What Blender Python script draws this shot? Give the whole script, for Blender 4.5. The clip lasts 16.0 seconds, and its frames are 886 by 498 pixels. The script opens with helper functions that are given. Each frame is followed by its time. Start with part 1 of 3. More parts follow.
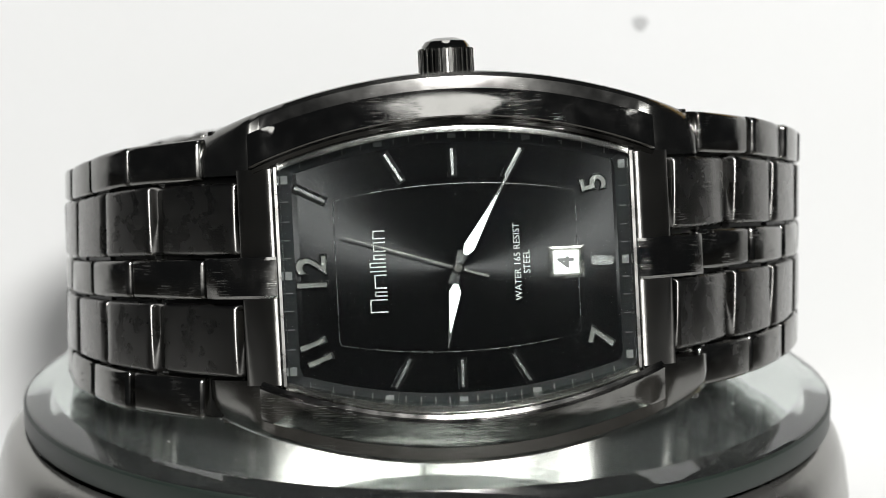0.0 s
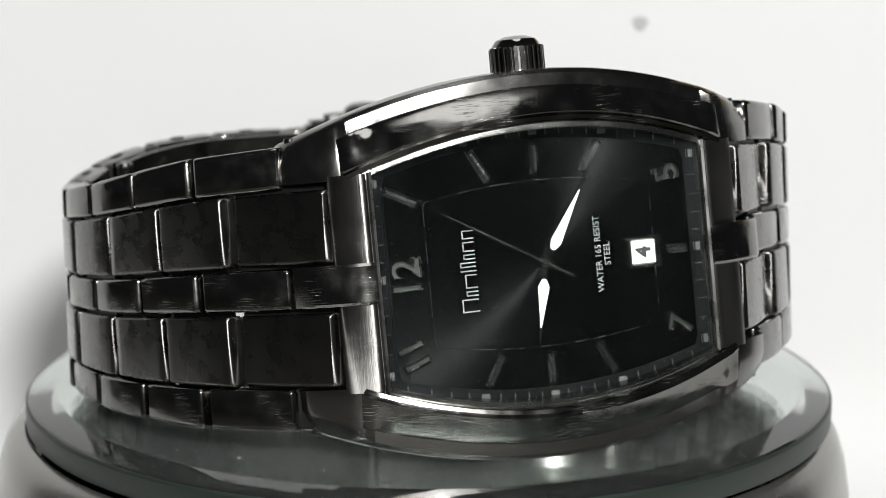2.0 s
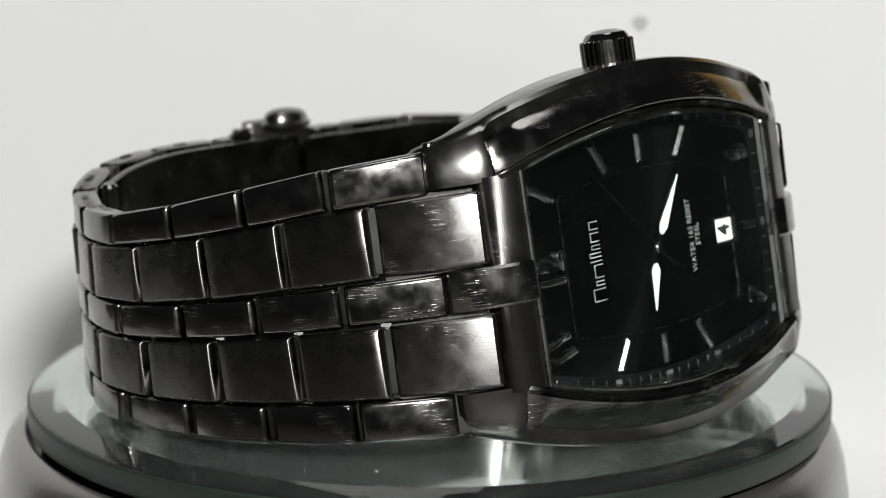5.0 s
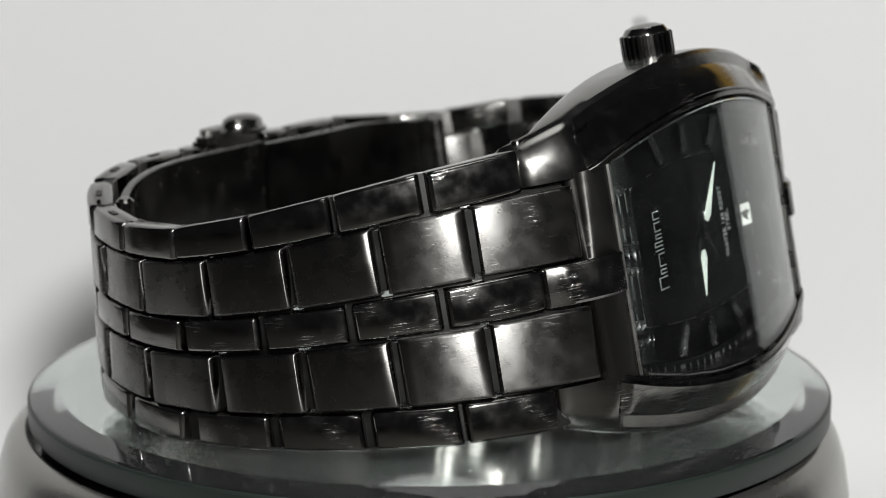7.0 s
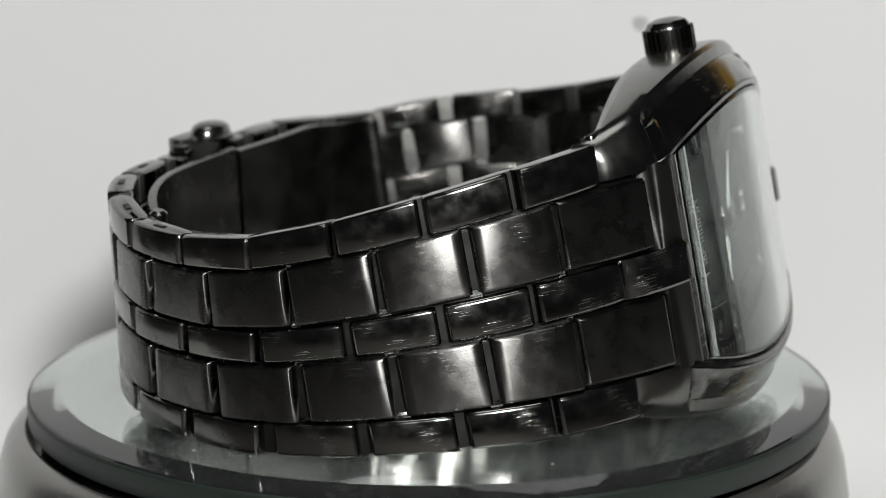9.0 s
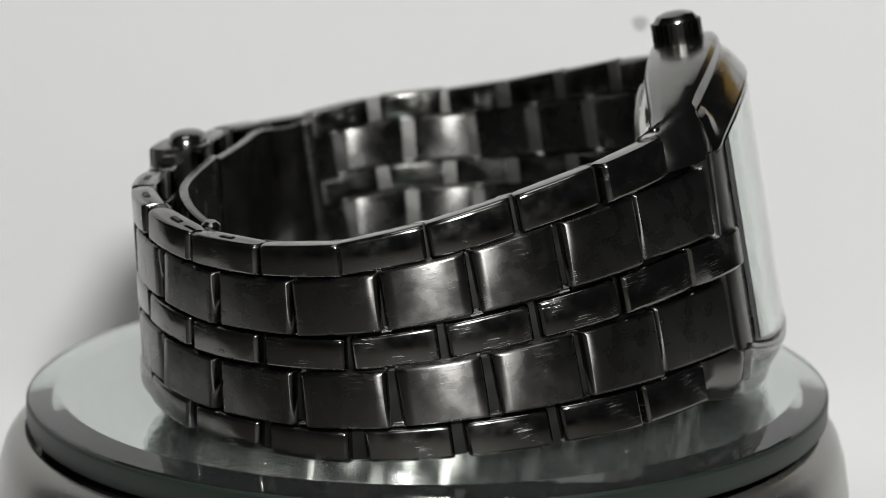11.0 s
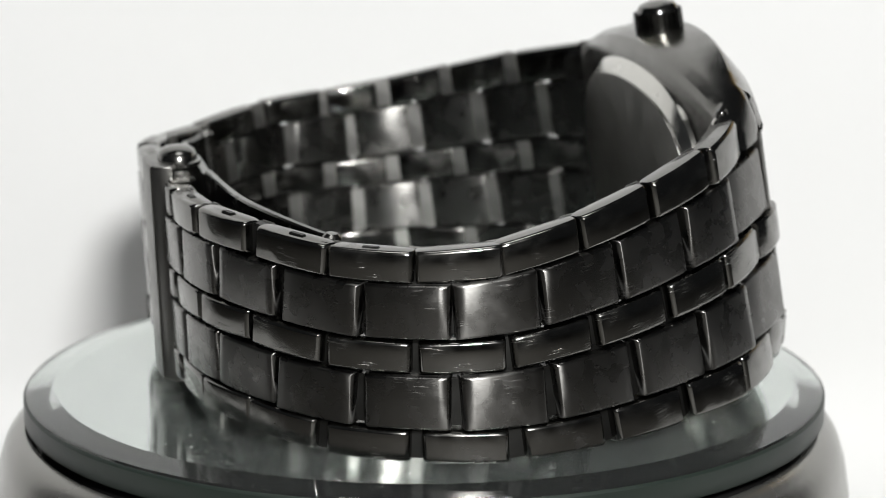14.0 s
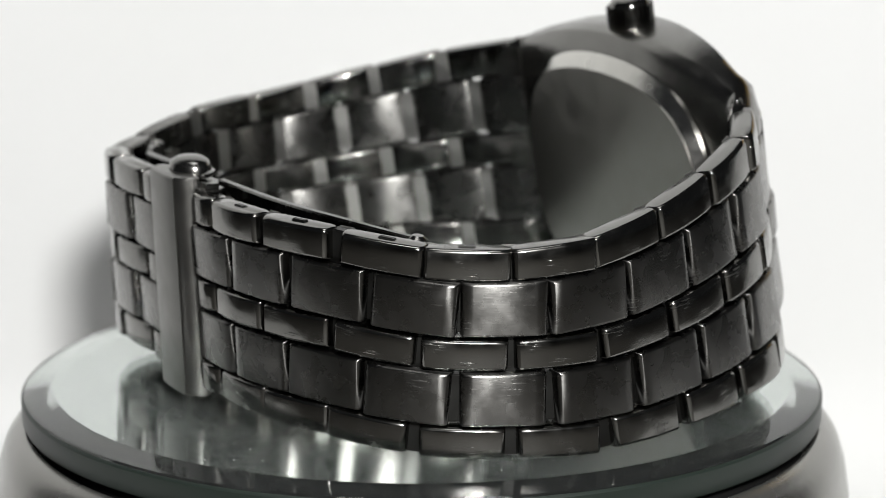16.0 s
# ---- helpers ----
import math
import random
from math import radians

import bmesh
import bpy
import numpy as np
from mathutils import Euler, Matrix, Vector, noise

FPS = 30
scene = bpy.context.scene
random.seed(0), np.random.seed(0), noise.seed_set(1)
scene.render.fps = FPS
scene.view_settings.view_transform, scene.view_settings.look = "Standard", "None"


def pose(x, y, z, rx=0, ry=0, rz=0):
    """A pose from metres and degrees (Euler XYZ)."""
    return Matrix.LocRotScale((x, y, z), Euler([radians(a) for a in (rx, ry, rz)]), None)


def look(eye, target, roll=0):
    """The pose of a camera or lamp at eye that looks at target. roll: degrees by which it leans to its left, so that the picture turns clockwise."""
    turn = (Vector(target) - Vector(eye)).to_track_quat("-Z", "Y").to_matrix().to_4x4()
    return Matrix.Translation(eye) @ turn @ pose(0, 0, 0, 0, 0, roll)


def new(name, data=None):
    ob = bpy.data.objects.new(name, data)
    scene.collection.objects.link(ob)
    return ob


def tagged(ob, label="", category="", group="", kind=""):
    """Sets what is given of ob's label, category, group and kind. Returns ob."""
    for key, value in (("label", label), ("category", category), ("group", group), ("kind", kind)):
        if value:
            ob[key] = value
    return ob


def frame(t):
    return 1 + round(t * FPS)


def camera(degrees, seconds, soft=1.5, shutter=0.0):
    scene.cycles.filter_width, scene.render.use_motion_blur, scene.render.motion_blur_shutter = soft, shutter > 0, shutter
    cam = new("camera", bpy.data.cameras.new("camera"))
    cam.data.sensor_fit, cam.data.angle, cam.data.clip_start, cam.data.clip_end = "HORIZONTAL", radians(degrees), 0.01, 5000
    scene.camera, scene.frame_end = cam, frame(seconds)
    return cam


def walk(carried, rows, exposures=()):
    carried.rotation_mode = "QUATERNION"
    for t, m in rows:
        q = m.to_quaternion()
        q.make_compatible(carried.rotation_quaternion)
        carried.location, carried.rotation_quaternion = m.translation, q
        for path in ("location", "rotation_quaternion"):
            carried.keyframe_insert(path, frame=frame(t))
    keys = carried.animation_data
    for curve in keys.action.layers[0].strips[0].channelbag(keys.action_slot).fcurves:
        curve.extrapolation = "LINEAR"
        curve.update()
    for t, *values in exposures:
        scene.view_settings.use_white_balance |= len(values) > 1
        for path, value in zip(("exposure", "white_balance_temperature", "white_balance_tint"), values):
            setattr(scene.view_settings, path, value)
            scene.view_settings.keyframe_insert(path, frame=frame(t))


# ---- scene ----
MM = 0.001
TILT, TURN = radians(12.1687), radians(0.532)
EYE = Vector((0, -0.220, 0.0601))
AHEAD = Vector((math.sin(TURN) * math.cos(TILT), math.cos(TURN) * math.cos(TILT), -math.sin(TILT)))
cam = camera(22.024, 16.0, soft=0.55)
walk(cam, [(0, look(EYE, EYE + AHEAD)), (16, look(EYE, EYE + AHEAD))],
     exposures=[(0, -0.06), (0.5, -0.12), (1.5, -0.14), (3.5, -0.19), (6.5, -0.47), (8, -0.49), (9.2, -0.57), (11.5, -0.55), (12.5, -0.42), (13, -0.18), (13.5, -0.1), (16, -0.1)])
cam.data.dof.use_dof, cam.data.dof.focus_distance, cam.data.dof.aperture_fstop = True, 0.192, 46

# ---- light: a dim room, a desk lamp above and to the side ----
world = bpy.data.worlds.new("room_light")
scene.world = world
world.use_nodes = True
world.node_tree.nodes["Background"].inputs[0].default_value = (0.9, 0.95, 1.0, 1)
world.node_tree.nodes["Background"].inputs[1].default_value = 0.03


def area_lamp(name, eye, target, size, power, colour):
    data = bpy.data.lights.new(name, "AREA")
    data.shape, data.size, data.energy, data.color = "DISK", size, power, colour
    ob = new(name, data)
    ob.matrix_world = look(eye, target)
    return ob


area_lamp("lamp_light", (0.034, -0.26, 0.140), (0, 0.03, 0.0), 0.04, 1.23, (1.0, 1.0, 0.985))
area_lamp("ceiling_lamp_light", (0.0, -0.08, 0.70), (0, -0.02, 0.0), 0.34, 1.0, (1.0, 1.0, 0.985))


# ---- materials ----
def material(name):
    m = bpy.data.materials.new(name)
    m.use_nodes = True
    n, l = m.node_tree.nodes, m.node_tree.links
    return m, n, l, n["Principled BSDF"]


def mapped(n, l, scale, stretch=(1, 1, 1), kind="ShaderNodeTexNoise", detail=4.0):
    co = n.new("ShaderNodeTexCoord")
    mp = n.new("ShaderNodeMapping")
    mp.inputs["Scale"].default_value = stretch
    tx = n.new(kind)
    tx.inputs["Scale"].default_value = scale
    if kind == "ShaderNodeTexNoise":
        tx.inputs["Detail"].default_value = detail
    l.new(co.outputs["Object"], mp.inputs[0])
    l.new(mp.outputs[0], tx.inputs["Vector"])
    return tx


def ramp(n, l, src, stops):
    r = n.new("ShaderNodeValToRGB")
    e = r.color_ramp.elements
    while len(e) < len(stops):
        e.new(0.5)
    for k, (p, c) in zip(e, stops):
        k.position, k.color = p, (c, c, c, 1) if isinstance(c, (int, float)) else (*c, 1)
    l.new(src, r.inputs[0])
    return r


def bump(n, l, b, src, strength, distance):
    k = n.new("ShaderNodeBump")
    k.inputs["Strength"].default_value, k.inputs["Distance"].default_value = strength, distance
    l.new(src, k.inputs["Height"])
    l.new(k.outputs[0], b.inputs["Normal"])
    return k


def metal(name, colour, rough, spread=0.05, grain=None, grain_depth=0.15, scratch=0.0):
    """Dark plated steel: smudges in the gloss, brushing along one way, a few hair scratches."""
    m, n, l, b = material(name)
    b.inputs["Base Color"].default_value = (*colour, 1)
    b.inputs["Metallic"].default_value = 1.0
    t = mapped(n, l, 420.0, detail=6.0)
    r = ramp(n, l, t.outputs["Fac"], [(0.36, max(0.03, rough - spread)), (0.66, rough + spread)])
    info = n.new("ShaderNodeObjectInfo")
    vary = n.new("ShaderNodeMath")
    vary.operation = "MULTIPLY_ADD"
    vary.inputs[1].default_value = spread * 0.9
    l.new(info.outputs["Random"], vary.inputs[0])
    l.new(r.outputs[0], vary.inputs[2])
    l.new(vary.outputs[0], b.inputs["Roughness"])
    waves = bump(n, l, b, mapped(n, l, 330.0, detail=2.0).outputs["Fac"], 0.02 if grain else 0.05, 0.0003)
    if grain:
        g = bump(n, l, b, mapped(n, l, 1.0, grain, detail=3.0).outputs["Fac"], grain_depth, 0.00008)
        l.new(waves.outputs[0], g.inputs["Normal"])
        waves = g
        tg = n.new("ShaderNodeTangent")
        tg.direction_type, tg.axis = "RADIAL", "X"
        l.new(tg.outputs[0], b.inputs["Tangent"])
        b.inputs["Anisotropic"].default_value = 0.9
    if scratch:
        lines = mapped(n, l, 1.0, (520, 13000, 520), detail=1.0)
        n[lines.inputs["Vector"].links[0].from_node.name].inputs["Rotation"].default_value = (0.4, 0.3, 0.8)
        hair = ramp(n, l, lines.outputs["Fac"], [(0.6, 0.0), (0.65, 1.0)])
        where = ramp(n, l, mapped(n, l, 230.0, detail=2.0).outputs["Fac"], [(0.52, 0.0), (0.66, 1.0)])
        both = n.new("ShaderNodeMath")
        both.operation = "MULTIPLY"
        l.new(hair.outputs[0], both.inputs[0])
        l.new(where.outputs[0], both.inputs[1])
        k = bump(n, l, b, both.outputs[0], scratch, 0.00002)
        l.new(waves.outputs[0], k.inputs["Normal"])
        add = n.new("ShaderNodeMath")
        add.operation = "MULTIPLY_ADD"
        add.inputs[1].default_value = 0.3 * min(scratch, 0.5)
        l.new(both.outputs[0], add.inputs[0])
        l.new(vary.outputs[0], add.inputs[2])
        l.new(add.outputs[0], b.inputs["Roughness"])
    return m


STEEL = (0.19, 0.187, 0.178)
satin = metal("satin_black_steel", STEEL, 0.36, 0.04)
polished = metal("polished_black_steel", STEEL, 0.14, 0.085, scratch=0.6)
brushed = metal("brushed_black_steel", (0.145, 0.142, 0.136), 0.26, 0.055, grain=(700, 11000, 700), grain_depth=0.09, scratch=0.3)
case_steel = metal("black_steel_case", STEEL, 0.21, 0.04, scratch=0.06)
bright_steel = metal("bright_steel", (0.62, 0.61, 0.58), 0.18, 0.06)
back_steel = metal("caseback_steel", (0.26, 0.255, 0.24), 0.33, 0.05, grain=(900, 9000, 900), grain_depth=0.06)
pin_steel = metal("pin_steel", (0.14, 0.137, 0.13), 0.2, 0.05)
hand_steel = metal("hand_steel", (0.1, 0.1, 0.1), 0.2, 0.04)
# near-black steel; behind the link gaps its colour stands in for shade
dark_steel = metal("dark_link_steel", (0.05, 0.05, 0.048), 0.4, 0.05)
marker_steel = metal("marker_steel", (0.15, 0.15, 0.15), 0.25, 0.05)
# paler steel that paints the glints in the gaps inside the band
gap_glint_steel = metal("gap_glint_steel", (0.34, 0.335, 0.32), 0.35, 0.05)
crown_steel = metal("dark_polished_steel", (0.12, 0.118, 0.112), 0.2, 0.05)
rim_steel = metal("crystal_rim_steel", (0.34, 0.335, 0.32), 0.25, 0.06)

end_steel = metal("brushed_end_steel", (0.17, 0.167, 0.158), 0.33, 0.05, grain=(9000, 700, 700), grain_depth=0.08, scratch=0.2)

white_print, n, l, b = material("white_print")
b.inputs["Base Color"].default_value = (0.78, 0.78, 0.76, 1)
b.inputs["Roughness"].default_value = 0.5
silver_print, n, l, b = material("silver_print")
b.inputs["Base Color"].default_value = (0.16, 0.16, 0.16, 1)
b.inputs["Roughness"].default_value = 0.45
grey_print, n, l, b = material("grey_print")
b.inputs["Base Color"].default_value = (0.045, 0.045, 0.045, 1)
b.inputs["Roughness"].default_value = 0.6
b.inputs["Specular IOR Level"].default_value = 0.15
black_ink, n, l, b = material("black_ink")
b.inputs["Base Color"].default_value = (0.015, 0.015, 0.015, 1)
lume, n, l, b = material("luminous_paint")
b.inputs["Base Color"].default_value = (0.55, 0.58, 0.54, 1)
b.inputs["Roughness"].default_value = 0.6

sunray, n, l, b = material("sunray_dial")
b.inputs["Base Color"].default_value = (0.0065, 0.0064, 0.0066, 1)
b.inputs["Metallic"].default_value = 0.9
b.inputs["Roughness"].default_value = 0.25
b.inputs["Specular IOR Level"].default_value = 0.1
b.inputs["Anisotropic"].default_value = 0.97
tg = n.new("ShaderNodeTangent")
tg.direction_type, tg.axis = "RADIAL", "Z"
l.new(tg.outputs[0], b.inputs["Tangent"])
dial_rim, n, l, b = material("dial_rim_black")
b.inputs["Base Color"].default_value = (0.0025, 0.0025, 0.0028, 1)
b.inputs["Roughness"].default_value = 0.5
b.inputs["Specular IOR Level"].default_value = 0.03

glass, n, l, b = material("mineral_glass")
b.inputs["Base Color"].default_value = (0.93, 0.985, 0.955, 1)
b.inputs["Roughness"].default_value = 0.015
b.inputs["IOR"].default_value = 1.5
b.inputs["Transmission Weight"].default_value = 1.0

mirror, n, l, b = material("mirror_glass")
b.inputs["Metallic"].default_value = 0.94
b.inputs["Base Color"].default_value = (0.6, 0.62, 0.61, 1)
t = mapped(n, l, 130.0)
r = ramp(n, l, t.outputs["Fac"], [(0.35, 0.06), (0.8, 0.13)])
l.new(r.outputs[0], b.inputs["Roughness"])
green_glass, n, l, b = material("green_plate_glass")
b.inputs["Base Color"].default_value = (0.945, 0.982, 0.965, 1)
b.inputs["Roughness"].default_value = 0.02
b.inputs["IOR"].default_value = 1.5
b.inputs["Transmission Weight"].default_value = 0.995

edge_green, n, l, b = material("green_glass_edge")
b.inputs["Base Color"].default_value = (0.013, 0.02, 0.016, 1)
b.inputs["Roughness"].default_value = 0.45

silver, n, l, b = material("silver_base_paint")
b.inputs["Metallic"].default_value = 0.85
b.inputs["Base Color"].default_value = (0.27, 0.265, 0.25, 1)
t = mapped(n, l, 60.0)
r = ramp(n, l, t.outputs["Fac"], [(0.3, 0.2), (0.75, 0.3)])
l.new(r.outputs[0], b.inputs["Roughness"])
rubber, n, l, b = material("black_gap")
b.inputs["Base Color"].default_value = (0.01, 0.01, 0.01, 1)

paper, n, l, b = material("white_paper")
t = mapped(n, l, 9.0)
r = ramp(n, l, t.outputs["Fac"], [(0.3, (0.80, 0.80, 0.79)), (0.7, (0.84, 0.84, 0.84))])
l.new(r.outputs[0], b.inputs["Base Color"])
b.inputs["Roughness"].default_value = 0.75
t2 = mapped(n, l, 900.0)
bump(n, l, b, t2.outputs["Fac"], 0.05, 0.0002)
def wood(name, dark, light, rough):
    m, n, l, b = material(name)
    t = mapped(n, l, 1.0, (30, 260, 30), detail=6.0)
    r = ramp(n, l, t.outputs["Fac"], [(0.3, dark), (0.7, light)])
    l.new(r.outputs[0], b.inputs["Base Color"])
    b.inputs["Roughness"].default_value = rough
    return m


table_wood = wood("dark_table_wood", (0.07, 0.066, 0.06), (0.11, 0.105, 0.095), 0.55)
ochre_wood = wood("ochre_wood", (0.42, 0.25, 0.05), (0.55, 0.35, 0.08), 0.5)
smudge, n, l, b = material("grey_smudge")
b.inputs["Base Color"].default_value = (0.52, 0.52, 0.52, 1)
b.inputs["Roughness"].default_value = 0.9


# ---- mesh helpers ----
def part(name, bm, mat, parent=None, label="", m=None, smooth=False, crease=32):
    bmesh.ops.recalc_face_normals(bm, faces=bm.faces)
    me = bpy.data.meshes.new(name)
    bm.to_mesh(me)
    bm.free()
    me.materials.append(mat)
    if smooth:
        me.polygons.foreach_set("use_smooth", [True] * len(me.polygons))
        me.set_sharp_from_angle(angle=radians(crease))
    ob = new(name, me)
    if parent:
        ob.parent = parent
    if m is not None:
        ob.matrix_local = m
    if label:
        tagged(ob, label)
    return ob


def loft(sections, closed=True, caps=True, loop=False):
    """A skin over rings of points (in millimetres)."""
    bm = bmesh.new()
    rings = [[bm.verts.new(Vector(p) * MM) for p in s] for s in sections]
    pairs = list(zip(rings, rings[1:])) + ([(rings[-1], rings[0])] if loop else [])
    k = len(rings[0])
    for a, c in pairs:
        for i in range(k if closed else k - 1):
            j = (i + 1) % k
            bm.faces.new((a[i], a[j], c[j], c[i]))
    if caps and not loop:
        bm.faces.new(rings[0])
        bm.faces.new(rings[-1])
    return bm


def turned(profile, seg=128):
    """A turned body about z from (radius, height) pairs."""
    bm = bmesh.new()
    rings = []
    for r, z in profile:
        if r < 1e-6:
            rings.append([bm.verts.new((0, 0, z * MM))])
        else:
            rings.append([bm.verts.new((r * MM * math.cos(2 * math.pi * i / seg), r * MM * math.sin(2 * math.pi * i / seg), z * MM)) for i in range(seg)])
    for a, c in zip(rings, rings[1:]):
        for i in range(seg):
            j = (i + 1) % seg
            if len(a) == 1 and len(c) > 1:
                bm.faces.new((a[0], c[i], c[j]))
            elif len(c) == 1 and len(a) > 1:
                bm.faces.new((a[i], a[j], c[0]))
            elif len(a) > 1:
                bm.faces.new((a[i], a[j], c[j], c[i]))
    return bm


def slab(outline, z0, z1, bev=0.0):
    """A flat piece with the given outline (millimetres), from z0 up to z1, its upper edge eased by bev."""
    rings = [[(x, y, z0) for x, y in outline], [(x, y, z1 - bev) for x, y in outline]]
    if bev:
        cx = sum(p[0] for p in outline) / len(outline)
        cy = sum(p[1] for p in outline) / len(outline)
        top = []
        for x, y in outline:
            d = math.hypot(x - cx, y - cy) or 1
            top.append((x - (x - cx) / d * bev, y - (y - cy) / d * bev, z1))
        rings.append(top)
    return loft(rings)


def box(x0, x1, y0, y1, z0, z1, bev=0.0):
    bm = loft([[(x0, y0, z0), (x1, y0, z0), (x1, y1, z0), (x0, y1, z0)], [(x0, y0, z1), (x1, y0, z1), (x1, y1, z1), (x0, y1, z1)]])
    if bev:
        bmesh.ops.bevel(bm, geom=list(bm.edges), offset=bev * MM, segments=2, affect="EDGES")
    return bm


def lettering(name, text, size, mat, parent, m, label="", bold=0.0, rim=0.0):
    cu = bpy.data.curves.new(name, "FONT")
    cu.body, cu.size, cu.align_x, cu.align_y, cu.extrude = text, size * MM, "CENTER", "CENTER", 0.03 * MM
    cu.resolution_u, cu.offset = 3, bold * MM
    if rim:
        cu.fill_mode, cu.extrude, cu.bevel_depth, cu.bevel_resolution = "NONE", 0.0, rim * MM, 1
    tmp = new(name + "_curve", cu)
    bpy.context.view_layer.update()
    me = bpy.data.meshes.new_from_object(tmp.evaluated_get(bpy.context.evaluated_depsgraph_get()))
    bpy.data.objects.remove(tmp)
    bpy.data.curves.remove(cu)
    me.materials.clear()
    me.materials.append(mat)
    ob = new(name, me)
    ob.parent = parent
    ob.matrix_local = m
    if label:
        tagged(ob, label)
    return ob


# ---- the setting: a white paper sweep on a dark table ----
def steps(a, b, k):
    return [a + (b - a) * i / k for i in range(k + 1)]


def smoothstep(a, b, x):
    t = min(1.0, max(0.0, (x - a) / (b - a)))  # a may lie above b
    return t * t * (3 - 2 * t)


def backdrop():
    WALL, R, FLOOR = 62, 16, -32
    prof = [(-52, FLOOR), (-30, FLOOR), (0, FLOOR), (WALL - R, FLOOR)]
    prof += [(WALL - R + R * math.sin(a), FLOOR + R - R * math.cos(a)) for a in [radians(k * 9) for k in range(1, 11)]]
    prof += [(WALL, 10), (WALL, 30), (WALL + 0.3, 55)]
    secs = []
    for x in steps(-170, 170, 34):
        crest = 55 + 75 * (1 - smoothstep(10, 55, x))
        line = prof + [(WALL + 0.6, 56 + (crest - 55) * 0.5), (WALL + 1.0, 57 + (crest - 55))]
        ring = [(x, y, z) for y, z in line]
        ring += [(x, y + 1.0, z - 1.0) for y, z in reversed(line)]
        secs.append(ring)
    return tagged(part("backdrop", loft(secs), paper, smooth=True), "white paper sweep curving up behind the turntable", "backdrop", kind="structure")


sweep = backdrop()
tagged(part("table_top", box(-600, 600, -500, 500, -73, -33.2, 3.0), table_wood), "plain dark wooden table under the paper", "table", kind="structure")


def side_board():
    ob = part("wooden_board", box(0, 62, 0, 9, 0, 112, 1.0), ochre_wood)
    ob.matrix_world = pose(0.056, 0.072, -0.0332)
    return tagged(ob, "upright ochre wooden board standing behind the white paper", "board")


side_board()


def smudge_mark():
    pts = [(0.95 * math.cos(a) * (1 + 0.18 * math.sin(3 * a)), 0.9 * math.sin(a)) for a in [i * math.tau / 20 for i in range(20)]]
    ob = part("paper_smudge", slab(pts, 0, 0.15), smudge)
    ob.matrix_world = Matrix.Translation((0.0271, 0.0619, 0.0279)) @ Euler((radians(90), 0, 0)).to_matrix().to_4x4()
    return tagged(ob, "small grey smudge on the white paper", "smudge", kind="structure")


smudge_mark()


# ---- turntable ----
def turntable():
    base = new("turntable_base")
    tagged(base, "round silver turntable base with a rounded shoulder", "turntable")
    base.matrix_world = Matrix.Translation((0.0, 0, -0.032))
    prof = [(0, 0), (41.0, 0), (42.3, 1.2), (42.6, 4), (42.6, 17.5), (42.4, 21.6), (41.9, 24.8), (41.3, 26.7), (40.7, 27.6), (40.0, 28.15), (39.3, 28.35), (38.95, 28.2), (38.8, 27.8), (38.7, 26.0), (0, 26.0)]
    part("body", turned(prof), silver, base, smooth=True)
    part("drive_plate", turned([(0, 26.1), (37.8, 26.1), (37.8, 28.95), (0, 28.95)]), rubber, base, "black drive plate under the mirror")
    return base


turntable()


def mirror_disc():
    disc = new("mirror_disc")
    tagged(disc, "round mirror plate with a greenish polished glass edge", "mirror")
    part("mirror_silver", turned([(0, -2.15), (39.3, -2.15), (39.3, -2.6), (0, -2.6)], 160), mirror, disc, "silvered back of the glass")
    plate = part("glass_plate", turned([(0, 0), (36.6, 0), (39.25, -0.45), (39.45, -0.6), (39.45, -2.1), (0, -2.1)], 192), green_glass, disc, "clear greenish glass with a polished bevel", smooth=True, crease=6)
    plate.visible_shadow = False
    part("ground_edge", turned([(39.46, -3.0), (39.46, -0.62), (39.6, -0.7), (39.7, -0.86), (39.7, -2.8), (39.58, -3.0)], 192), edge_green, disc, "dull green ground edge of the glass", smooth=True)
    part("backing", turned([(0, -2.65), (39.2, -2.65), (39.25, -2.75), (39.25, -3.0), (0, -3.0)], 160), rubber, disc, "black backing of the mirror", smooth=True)
    rng = random.Random(5)
    bm = bmesh.new()
    for _ in range(46):
        a, r = rng.uniform(0, math.tau), 36.5 * math.sqrt(rng.uniform(0.2, 1))
        w = rng.uniform(0.05, 0.16)
        q = rng.uniform(0, 3)
        vs = [bm.verts.new(((r * math.cos(a) + w * k * math.cos(q + t)) * MM, (r * math.sin(a) + w * math.sin(q + t)) * MM, 0.03 * MM)) for t, k in ((0, 1.6), (1.5, 0.8), (3.1, 1.3), (4.6, 0.7))]
        bm.faces.new(vs)
    tagged(part("dust", bm, white_print, disc, "specks of dust on the mirror"), kind="stuff")
    return disc


disc = mirror_disc()

# ---- the watch ----
watch = new("wrist_watch")
tagged(watch, "black steel wrist watch lying on its side on the mirror", "watch")

LEAN, SWING, ROLL = radians(10.3), radians(2.6), radians(2.26)
eu = Vector((math.cos(SWING), math.sin(SWING), 0))
ew = Vector((-math.sin(SWING) * math.sin(LEAN), math.cos(SWING) * math.sin(LEAN), math.cos(LEAN)))
en = eu.cross(ew)
CASE = Matrix.Translation(Vector((2.794, -30.932, 17.424)) * MM + (eu * 0.28 + ew * 0.24) * MM) @ Matrix((eu, ew, en)).transposed().to_4x4() @ pose(0, 0, 0, 0, 0, math.degrees(ROLL))


def gw(u):
    """Half the width of the crystal, at u along the case."""
    return 12.1 - 2.6 * (min(abs(u), 17.5) / 15.0) ** 2


def hw(u):
    """Half the width of the case."""
    return 16.8 - 4.6 * (abs(u) / 21.5) ** 2


